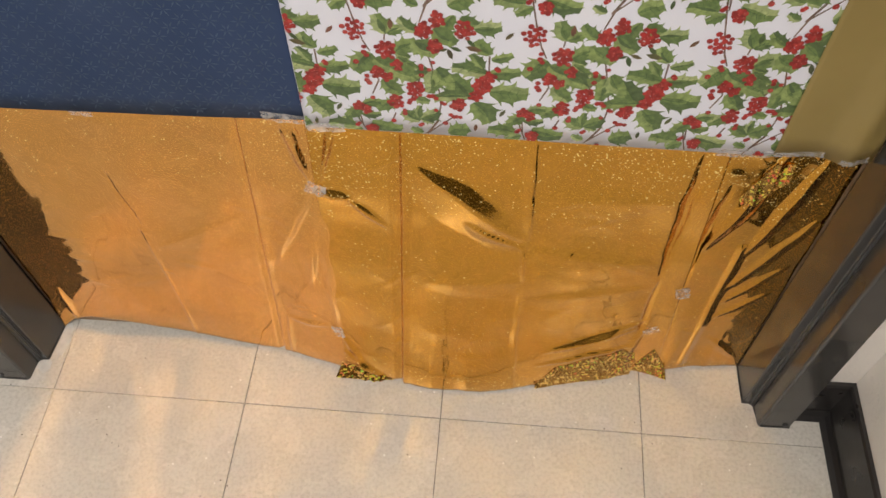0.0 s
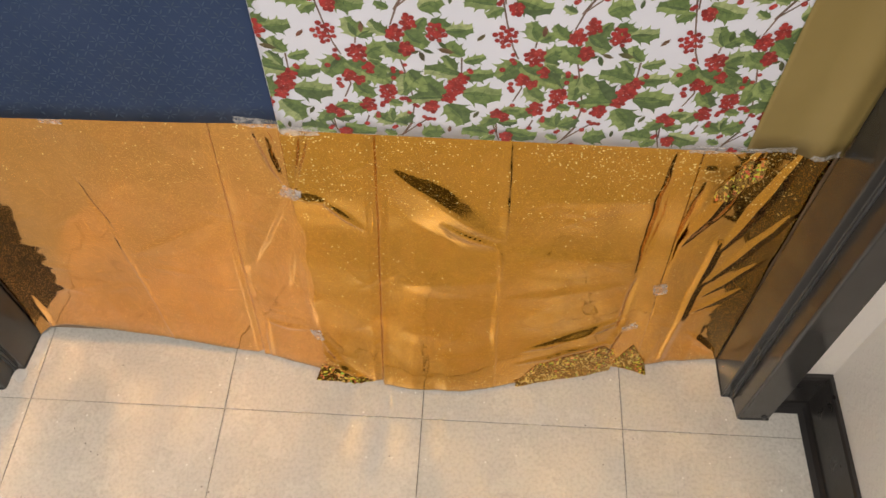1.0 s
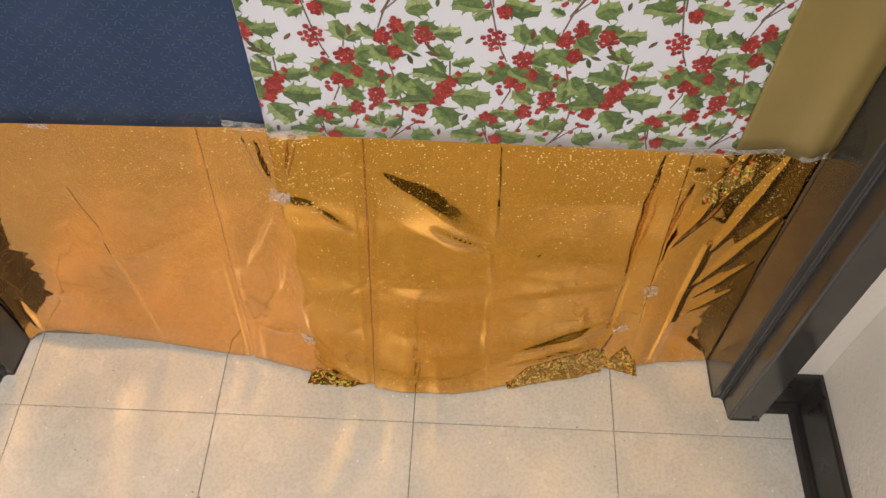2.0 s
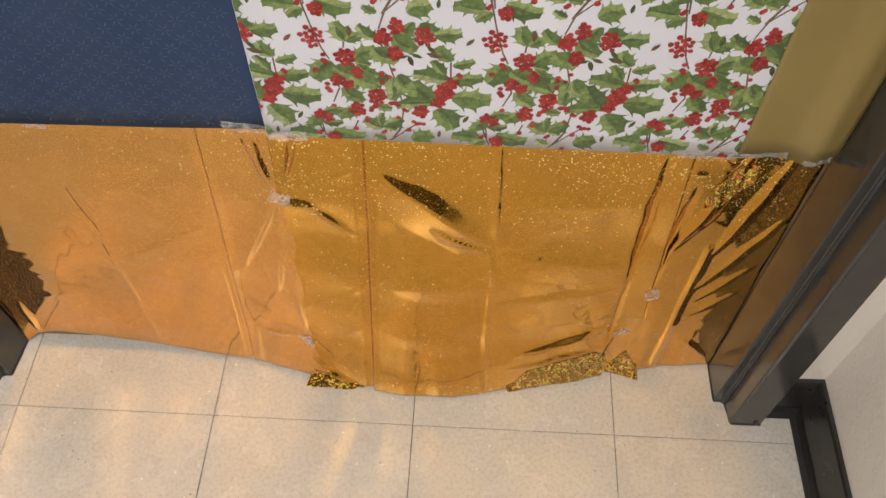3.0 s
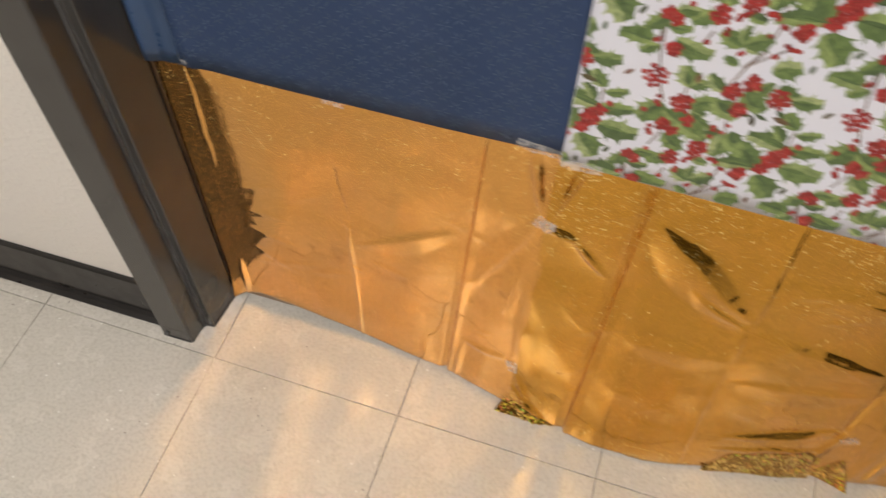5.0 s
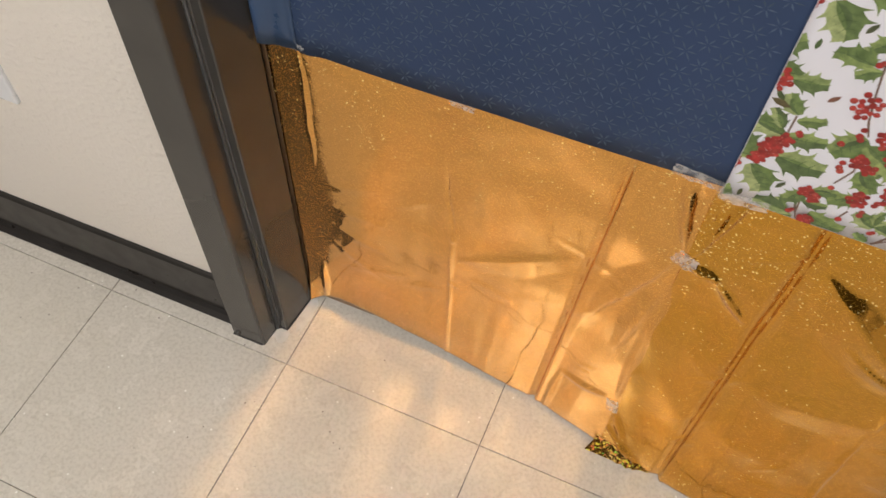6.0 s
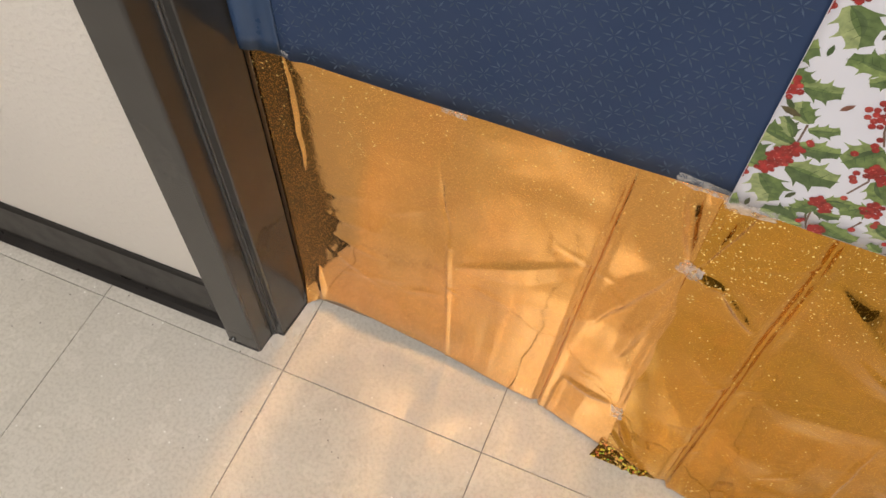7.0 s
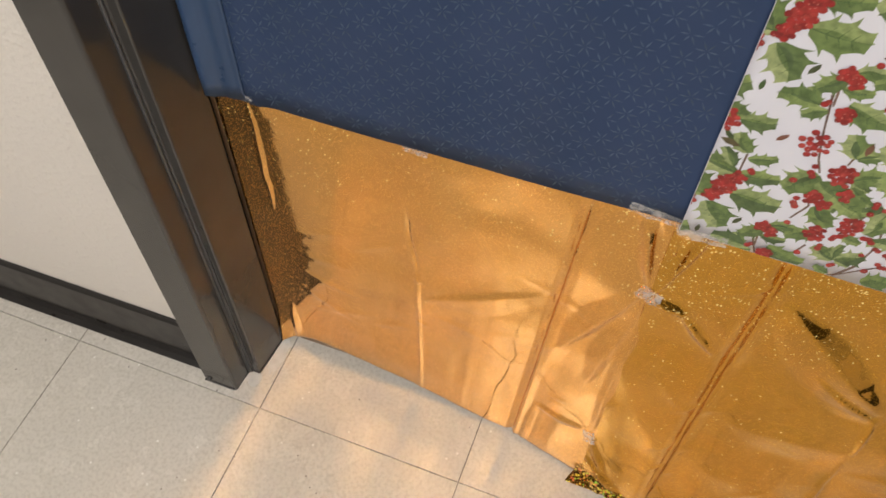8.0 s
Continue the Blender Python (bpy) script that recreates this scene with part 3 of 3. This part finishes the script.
# folds: start x, z; end x, z; width to the left and right of the way down; height towards the viewer
FOLDS = {
    "left": [
        (0.379, 0.535, 0.350, -0.02, 0.010, 0.0028, -0.0056),
        (0.379, 0.535, 0.350, -0.02, 0.0018, 0.014, 0.0022),
        (0.190, 0.425, 0.204, 0.285, 0.0025, 0.003, -0.0026),
        (0.203, 0.300, 0.208, -0.01, 0.0032, 0.0045, 0.0015),
        (0.196, 0.292, 0.212, 0.286, 0.002, 0.004, 0.0020),
        (0.198, 0.196, 0.222, 0.186, 0.002, 0.004, 0.0024),
        (0.212, 0.252, 0.352, 0.346, 0.030, 0.0070, 0.0030),
        (0.040, 0.16, 0.130, 0.30, 0.02, 0.012, 0.0009),
        (0.040, 0.20, 0.110, 0.41, 0.02, 0.012, 0.0007),
        (0.040, 0.13, 0.150, 0.17, 0.015, 0.010, 0.0007),
        (0.023, 0.520, 0.022, 0.335, 0.0045, 0.0045, 0.0022),
        (0.030, 0.300, 0.110, 0.335, 0.014, 0.012, 0.0008),
        (0.030, 0.262, 0.120, 0.268, 0.012, 0.014, 0.0009),
        (0.030, 0.225, 0.125, 0.205, 0.012, 0.012, 0.0009),
        (0.030, 0.185, 0.120, 0.130, 0.012, 0.014, 0.0008),
        (0.012, 0.120, 0.008, 0.010, 0.006, 0.010, 0.0040),
        (0.455, 0.415, 0.425, 0.530, 0.014, 0.010, 0.0070),
        (0.456, 0.412, 0.440, 0.520, 0.006, 0.004, -0.0040),
        (0.452, 0.415, 0.385, 0.262, 0.026, 0.008, 0.0042),
        (0.455, 0.400, 0.425, 0.215, 0.022, 0.009, 0.0038),
        (0.456, 0.390, 0.452, 0.120, 0.012, 0.010, 0.0030),
        (0.372, 0.112, 0.440, 0.112, 0.014, 0.0040, 0.0042),
        (0.374, 0.112, 0.366, -0.010, 0.004, 0.010, 0.0030),
        (0.385, 0.150, 0.420, 0.158, 0.004, 0.003, 0.0012),
        (0.384, 0.138, 0.412, 0.142, 0.004, 0.003, 0.0010),
    ],
    "middle": [
        (0.563, 0.535, 0.545, -0.02, 0.014, 0.0030, -0.0062),
        (0.563, 0.535, 0.545, -0.02, 0.0018, 0.014, 0.0034),
        (0.714, 0.530, 0.718, 0.325, 0.016, 0.003, 0.0040),
        (0.714, 0.255, 0.718, -0.01, 0.010, 0.004, 0.0030),
        (0.575, 0.462, 0.712, 0.342, 0.050, 0.022, 0.0098),
        (0.636, 0.374, 0.714, 0.325, 0.026, 0.0042, 0.0050),
        (0.712, 0.335, 0.715, 0.262, 0.006, 0.004, 0.0042),
        (0.715, 0.262, 0.585, 0.252, 0.026, 0.034, 0.0026),
        (0.725, 0.325, 0.890, 0.285, 0.040, 0.016, 0.0032),
        (0.722, 0.420, 0.892, 0.410, 0.035, 0.022, 0.0034),
        (0.722, 0.222, 0.890, 0.235, 0.040, 0.018, 0.0030),
        (0.580, 0.150, 0.705, 0.120, 0.034, 0.026, 0.0018),
        (0.907, 0.535, 0.897, 0.250, 0.012, 0.007, -0.0085),
        (0.899, 0.270, 0.894, 0.090, 0.008, 0.006, -0.0040),
        (0.460, 0.405, 0.472, 0.515, 0.010, 0.008, -0.0022),
        (0.460, 0.415, 0.490, 0.520, 0.006, 0.012, 0.0085),
        (0.462, 0.410, 0.478, 0.520, 0.003, 0.004, -0.0030),
        (0.460, 0.408, 0.500, 0.398, 0.006, 0.012, 0.0080),
        (0.492, 0.400, 0.540, 0.346, 0.010, 0.007, 0.0062),
    ],
    "flank": [
        (0.752, 0.094, 0.892, 0.132, 0.014, 0.012, 0.0062),
        (0.745, 0.060, 0.900, 0.085, 0.010, 0.006, 0.0050),
        (0.800, 0.100, 0.905, 0.155, 0.012, 0.008, 0.0045),
        (0.905, 0.150, 0.880, 0.030, 0.010, 0.010, 0.0050),
        (0.455, 0.100, 0.500, 0.000, 0.010, 0.008, 0.0045),
        (0.450, 0.060, 0.530, -0.010, 0.004, 0.010, 0.0060),
    ],
    "right": [
        (0.988, 0.505, 0.937, 0.315, 0.006, 0.020, 0.0085),
        (1.035, 0.505, 0.992, 0.310, 0.008, 0.018, 0.0080),
        (1.068, 0.400, 0.985, 0.215, 0.010, 0.014, 0.0030),
        (1.060, 0.290, 0.990, 0.190, 0.006, 0.010, 0.0022),
        (1.055, 0.225, 0.985, 0.150, 0.006, 0.009, 0.0022),
        (0.986, 0.330, 0.975, 0.020, 0.006, 0.012, 0.0044),
        (0.944, 0.450, 0.932, 0.235, 0.012, 0.005, -0.0060),
        (0.932, 0.225, 0.938, 0.110, 0.004, 0.006, -0.0030),
        (1.000, 0.100, 1.060, 0.030, 0.012, 0.010, 0.0030),
    ],
}


# many fine random creases besides
crease = random.Random(29)
for key, count, xa, xb in (("left", 8, 0.09, 0.44), ("middle", 26, 0.47, 0.90), ("right", 10, 0.945, 1.05)):
    for _ in range(count):
        fx, fz, way, span = crease.uniform(xa, xb), crease.uniform(0.03, 0.49), crease.uniform(-0.9, 0.9), crease.uniform(0.03, 0.11)
        FOLDS[key].append((fx, fz, fx + span * math.cos(way) * crease.choice((-1, 1)), fz - span * math.sin(way), crease.uniform(0.003, 0.018), crease.uniform(0.003, 0.012), crease.uniform(0.0003, 0.0012)))


# soft flutes in the lower hem
for fx, reach in ((0.075, 0.10), (0.135, 0.13), (0.275, 0.16), (0.318, 0.09), (0.412, 0.12)):
    FOLDS["left"].append((fx, reach, fx + crease.uniform(-0.012, 0.012), -0.02, 0.018, 0.018, 0.0008))
for fx, reach in ((0.487, 0.12), (0.600, 0.17), (0.640, 0.11), (0.672, 0.20), (0.755, 0.13), (0.795, 0.20), (0.850, 0.17)):
    FOLDS["middle"].append((fx, reach, fx + crease.uniform(-0.012, 0.012), -0.02, 0.020, 0.020, 0.0012))
for fx, reach in ((0.962, 0.10), (1.020, 0.12)):
    FOLDS["right"].append((fx, reach, fx + crease.uniform(-0.012, 0.012), -0.02, 0.012, 0.012, 0.0015))


def fold_at(x, z, rows):
    y = 0.0
    for x0, z0, x1, z1, wl, wr, h in rows:
        reach = max(wl, wr) + 0.003
        if not (min(x0, x1) - reach < x < max(x0, x1) + reach and min(z0, z1) - reach < z < max(z0, z1) + reach):
            continue
        dx, dz = x1 - x0, z1 - z0
        l = math.hypot(dx, dz)
        t = ((x - x0) * dx + (z - z0) * dz) / (l * l)
        if t <= 0 or t >= 1:
            continue
        side = ((x - x0) * dz - (z - z0) * dx) / l
        side += (0.0025 if l < 0.3 else 0.0006) * noise.noise(Vector((t * 6 * l / 0.2, x0 * 30, h * 900)))
        taper = math.sin(math.pi * t) if l < 0.3 else 1.0
        w = (wl if side > 0 else wr) * (0.35 + 0.65 * taper)
        d = abs(side) / w
        if d < 1:
            y += h * (1 - d) ** (1.0 if w > 0.018 else 1.25) * taper ** 0.7
    return y


def facets(x, z, cell, seed):
    """Height of a sheet crumpled into flat facets: a bent lattice of triangles."""
    u = x / cell + 0.4 * noise.noise(Vector((x / 0.3, z / 0.3, seed)))
    v = z / (1.3 * cell) + 0.35 * u + 0.4 * noise.noise(Vector((x / 0.3, z / 0.3, seed + 5)))
    i, j = math.floor(u), math.floor(v)
    f, g = u - i, v - j
    h = [[noise.noise(Vector((7.31 * (i + a), 5.77 * (j + b), seed * 3.1))) for b in (0, 1)] for a in (0, 1)]
    if f + g < 1:
        return h[0][0] + (h[1][0] - h[0][0]) * f + (h[0][1] - h[0][0]) * g
    return h[1][1] + (h[0][1] - h[1][1]) * (1 - f) + (h[1][0] - h[1][1]) * (1 - g)


def foil_y(x, z, keys):
    t = min(1, max(0, 1 - z / FOIL_TOP))
    free = min(1, max(0, (FOIL_TOP - z) / 0.035))
    calm = min(1, max(0.06, (x - 0.05) / 0.09))
    wide = 1.0 if "middle" in keys else 0.4
    y = PAPER + 0.0025 + (np.interp(x, _fx, _fy) - PAPER - 0.0025) * t ** 1.15
    loose = wave(x, z, 0.10, 0.0022, 1.0) + wave(x, z, 0.035, 0.0005, 2.0)
    loose += t * (0.0024 * noise.noise(Vector((x / 0.055, z / 0.6, 12.0))) + 0.0004 * noise.noise(Vector((x / 0.02, z / 0.3, 15.0))))
    loose += (0.0012 + 0.0016 * wide) * noise.noise(Vector((x / 0.22, z / 0.075, 21.0)))
    loose += 0.0048 * wide * facets(x, z, 0.095, 2.0) + 0.0011 * wide * facets(x, z, 0.040, 9.0)
    y += free * calm * loose
    # the end beside the frame bows off the door
    y -= (0.0026 * min(1, max(0, (z - 0.08) / 0.08)) + 0.0026 * math.exp(-((z - 0.235) / 0.085) ** 2)) * free * math.exp(-((x - 0.092) / 0.048) ** 2)
    y -= 0.011 * max(0, 1 - z / 0.075) * max(0, 1 - (x + 0.018) / 0.024)
    for k in keys:
        y -= fold_at(x, z, FOLDS[k]) * free
    return float(min(y, 0.1198))


def foil_sheet(x0, x1, x_edge, z_low, keys, lift, label, film=FOIL_DIM):
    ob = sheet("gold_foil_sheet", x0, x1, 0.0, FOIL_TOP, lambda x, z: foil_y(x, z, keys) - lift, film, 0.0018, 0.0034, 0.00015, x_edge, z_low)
    return tagged(ob, label, "gift paper", "gold foil sheets")


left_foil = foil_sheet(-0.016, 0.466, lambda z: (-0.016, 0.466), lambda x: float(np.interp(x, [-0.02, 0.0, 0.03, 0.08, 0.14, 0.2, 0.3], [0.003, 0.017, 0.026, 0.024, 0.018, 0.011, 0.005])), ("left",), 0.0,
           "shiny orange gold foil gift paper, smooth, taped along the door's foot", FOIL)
right_foil = foil_sheet(0.932, RIGHT - 0.001, lambda z: (0.928, RIGHT - 0.001), lambda x: 0.003 + 0.002 * abs(math.sin(x * 40)), ("right",), 0.0,
           "narrow crumpled gold foil gift paper beside the door frame")


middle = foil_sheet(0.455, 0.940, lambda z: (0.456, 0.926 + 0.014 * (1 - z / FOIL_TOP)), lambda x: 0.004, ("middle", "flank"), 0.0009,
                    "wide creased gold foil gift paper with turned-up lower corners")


def flap(name, xs, z_of, y_off, label, parent=None, keys=("middle", "flank"), reach=lambda u: 1.0):
    """A turned-up edge of the foil: a strip from its crease down to its free edge, which stands off towards the room."""
    bm = bmesh.new()
    rows = []
    for u in [k / 36 for k in range(37)]:
        x = xs[0] + (xs[1] - xs[0]) * u
        z0, z1 = z_of(u)
        root = foil_y(x, max(z1, 0.004), keys) - 0.0016
        foot = min(foil_y(x, max(z0, 0.004), keys) - 0.0016, root) - y_off * reach(u)
        rows.append([])
        for v in [k / 10 for k in range(11)]:
            z = z0 + (z1 - z0) * v
            y = foot + (root - foot) * v + 0.5 * wave(x, z, 0.014, 0.0016, 4.0) * math.sin(math.pi * v)
            rows[-1].append(bm.verts.new((x - 0.010 * (1 - v) * (reach(u) - reach(1)), min(y, foil_y(x, max(z, 0.004), keys) - 0.0013), z)))
    for a, b in zip(rows, rows[1:]):
        for k in range(10):
            bm.faces.new((a[k], b[k], b[k + 1], a[k + 1]))
    bmesh.ops.solidify(bm, geom=bm.faces[:], thickness=0.0002)
    return part(name, bm, FOIL_BACK, parent or middle, label, False)


flap("turned_corner", (0.451, 0.532), lambda u: (0.0035, 0.006 + 0.020 * (1 - u)), 0.016, "turned-up glittering foil corner", reach=lambda u: (1 - u) ** 0.8)
flap("turned_edge", (0.752, 0.900), lambda u: (0.004, 0.006 + float(np.interp(u, (0, 0.2, 0.9, 1), (0.001, 0.042, 0.066, 0.050)))), 0.006, "turned-up foil edge with rainbow glitter")
flap("turned_corner", (0.900, 0.956), lambda u: (0.004, 0.007 + 0.062 * (u / 0.5 if u < 0.5 else (1 - u) / 0.5)), 0.016, "bright turned-up foil corner", reach=lambda u: u)


flap("hologram_patch", (0.955, 1.000), lambda u: (0.418 + 0.045 * u, 0.428 + 0.060 * min(1, u * 1.8)), 0.006, "crumpled rainbow-glitter patch", right_foil, ("right",))


# ---- clear tape ----
def tape(x, z, wide, high, turn, depth):
    """A short strip of clear tape with torn, wavy ends."""
    bm = bmesh.new()
    c, s = math.cos(radians(turn)), math.sin(radians(turn))
    grid = []
    for j in range(7):
        grid.append([])
        for i in range(9):
            a, b = (i / 8 - 0.5) * wide, (j / 6 - 0.5) * high
            if i in (0, 8):
                a += 0.0014 * math.sin(j * 2.6 + x * 90)
            px, pz = x + a * c - b * s, z + a * s + b * c
            grid[-1].append(bm.verts.new((px, depth(px, pz) - 0.0008 + 0.0005 * math.sin(i * 1.9 + j), pz)))
    for j in range(6):
        for i in range(8):
            bm.faces.new((grid[j][i], grid[j][i + 1], grid[j + 1][i + 1], grid[j + 1][i]))
    ob = part("tape_strip", bm, TAPE, smooth=True)
    return tagged(ob, "small strip of clear sticky tape on the gift paper", "tape", "tape strips")


def front(x, z):
    """The frontmost paper at a place."""
    y = min(foil_y(x, z, ("left",)) if x < 0.466 else 1, foil_y(x, z, ("middle", "flank")) - 0.0009 if 0.455 < x < 0.94 else 1, foil_y(x, z, ("right",)) if x > 0.928 else 1)
    if z > 0.523 and x < SPLIT + 0.004:
        y = min(y, blue_y(x, z))
    if z > 0.507 and x > SPLIT:
        y = min(y, holly_y(x, z) if x < SPLIT_R else khaki_y(x, z))
    return y


for args in ((0.203, 0.518, 0.026, 0.013, -2), (0.436, 0.524, 0.050, 0.016, -6), (0.010, 0.524, 0.048, 0.014, 2), (0.456, 0.412, 0.024, 0.020, -25),
             (0.936, 0.220, 0.019, 0.026, 10), (0.452, 0.102, 0.016, 0.024, 12), (0.480, 0.515, 0.045, 0.014, 3), (0.945, 0.504, 0.07, 0.014, 2),
             (0.995, 0.508, 0.05, 0.014, 8), (1.050, 0.509, 0.03, 0.016, 5), (0.912, 0.125, 0.022, 0.018, 30)):
    tape(*args, front)

# ---- small things ----
notice = tagged(part("wall_plate", boxed(-0.56, -0.333, WALL_Y - 0.006, WALL_Y + 0.001, 0.360, 0.60, bevel=0.002), CARD),
                "white plastic plate with rounded corners on the wall", "wall plate")

rng = random.Random(3)
for px, py, sx, sy in ((-0.030, 0.040, 0.016, 0.014), (-0.010, 0.085, 0.010, 0.04)):
    bm = bmesh.new()
    ring = [bm.verts.new((px + sx * math.cos(a) * rng.uniform(0.6, 1.1), py + sy * math.sin(a) * rng.uniform(0.6, 1.1), 0.0007)) for a in [k * math.tau / 18 for k in range(18)]]
    bm.faces.new(ring)
    low = bmesh.ops.extrude_face_region(bm, geom=bm.faces[:])["geom"]
    for v in low:
        if isinstance(v, bmesh.types.BMVert):
            v.co.z = 0.0
    bmesh.ops.recalc_face_normals(bm, faces=bm.faces)
    tagged(part("filler_smear", bm, CAULK), "pale smear of filler on the floor at the frame", "filler", "filler smears")

# ---- floor tiles ----
T, GAP, SKEW = 0.3048, 0.0009, -0.0124
tile_bm = bmesh.new()
h, c = (T - GAP) / 2, 0.0005
rings = [[tile_bm.verts.new((sx * (h - o), sy * (h - o), z)) for sx, sy in ((-1, -1), (1, -1), (1, 1), (-1, 1))] for o, z in ((0, -0.0032), (0, -c), (c, 0))]
for a, b in zip(rings, rings[1:]):
    for k in range(4):
        tile_bm.faces.new((a[k], a[(k + 1) % 4], b[(k + 1) % 4], b[k]))
tile_bm.faces.new(rings[2])
tile_bm.faces.new(rings[0][::-1])
tile_mesh = mesh_of(tile_bm, "tile", TILE)
for i in range(-10, 10):
    for j in range(-9, 1):
        ob = new("tile", tile_mesh)
        cx, cy = (i + 0.5) * T, (j + 0.5) * T
        ob.matrix_world = pose(cx - SKEW * cy, cy + SKEW * cx, 0, 0, 0, math.degrees(SKEW))
        ob.parent = floor
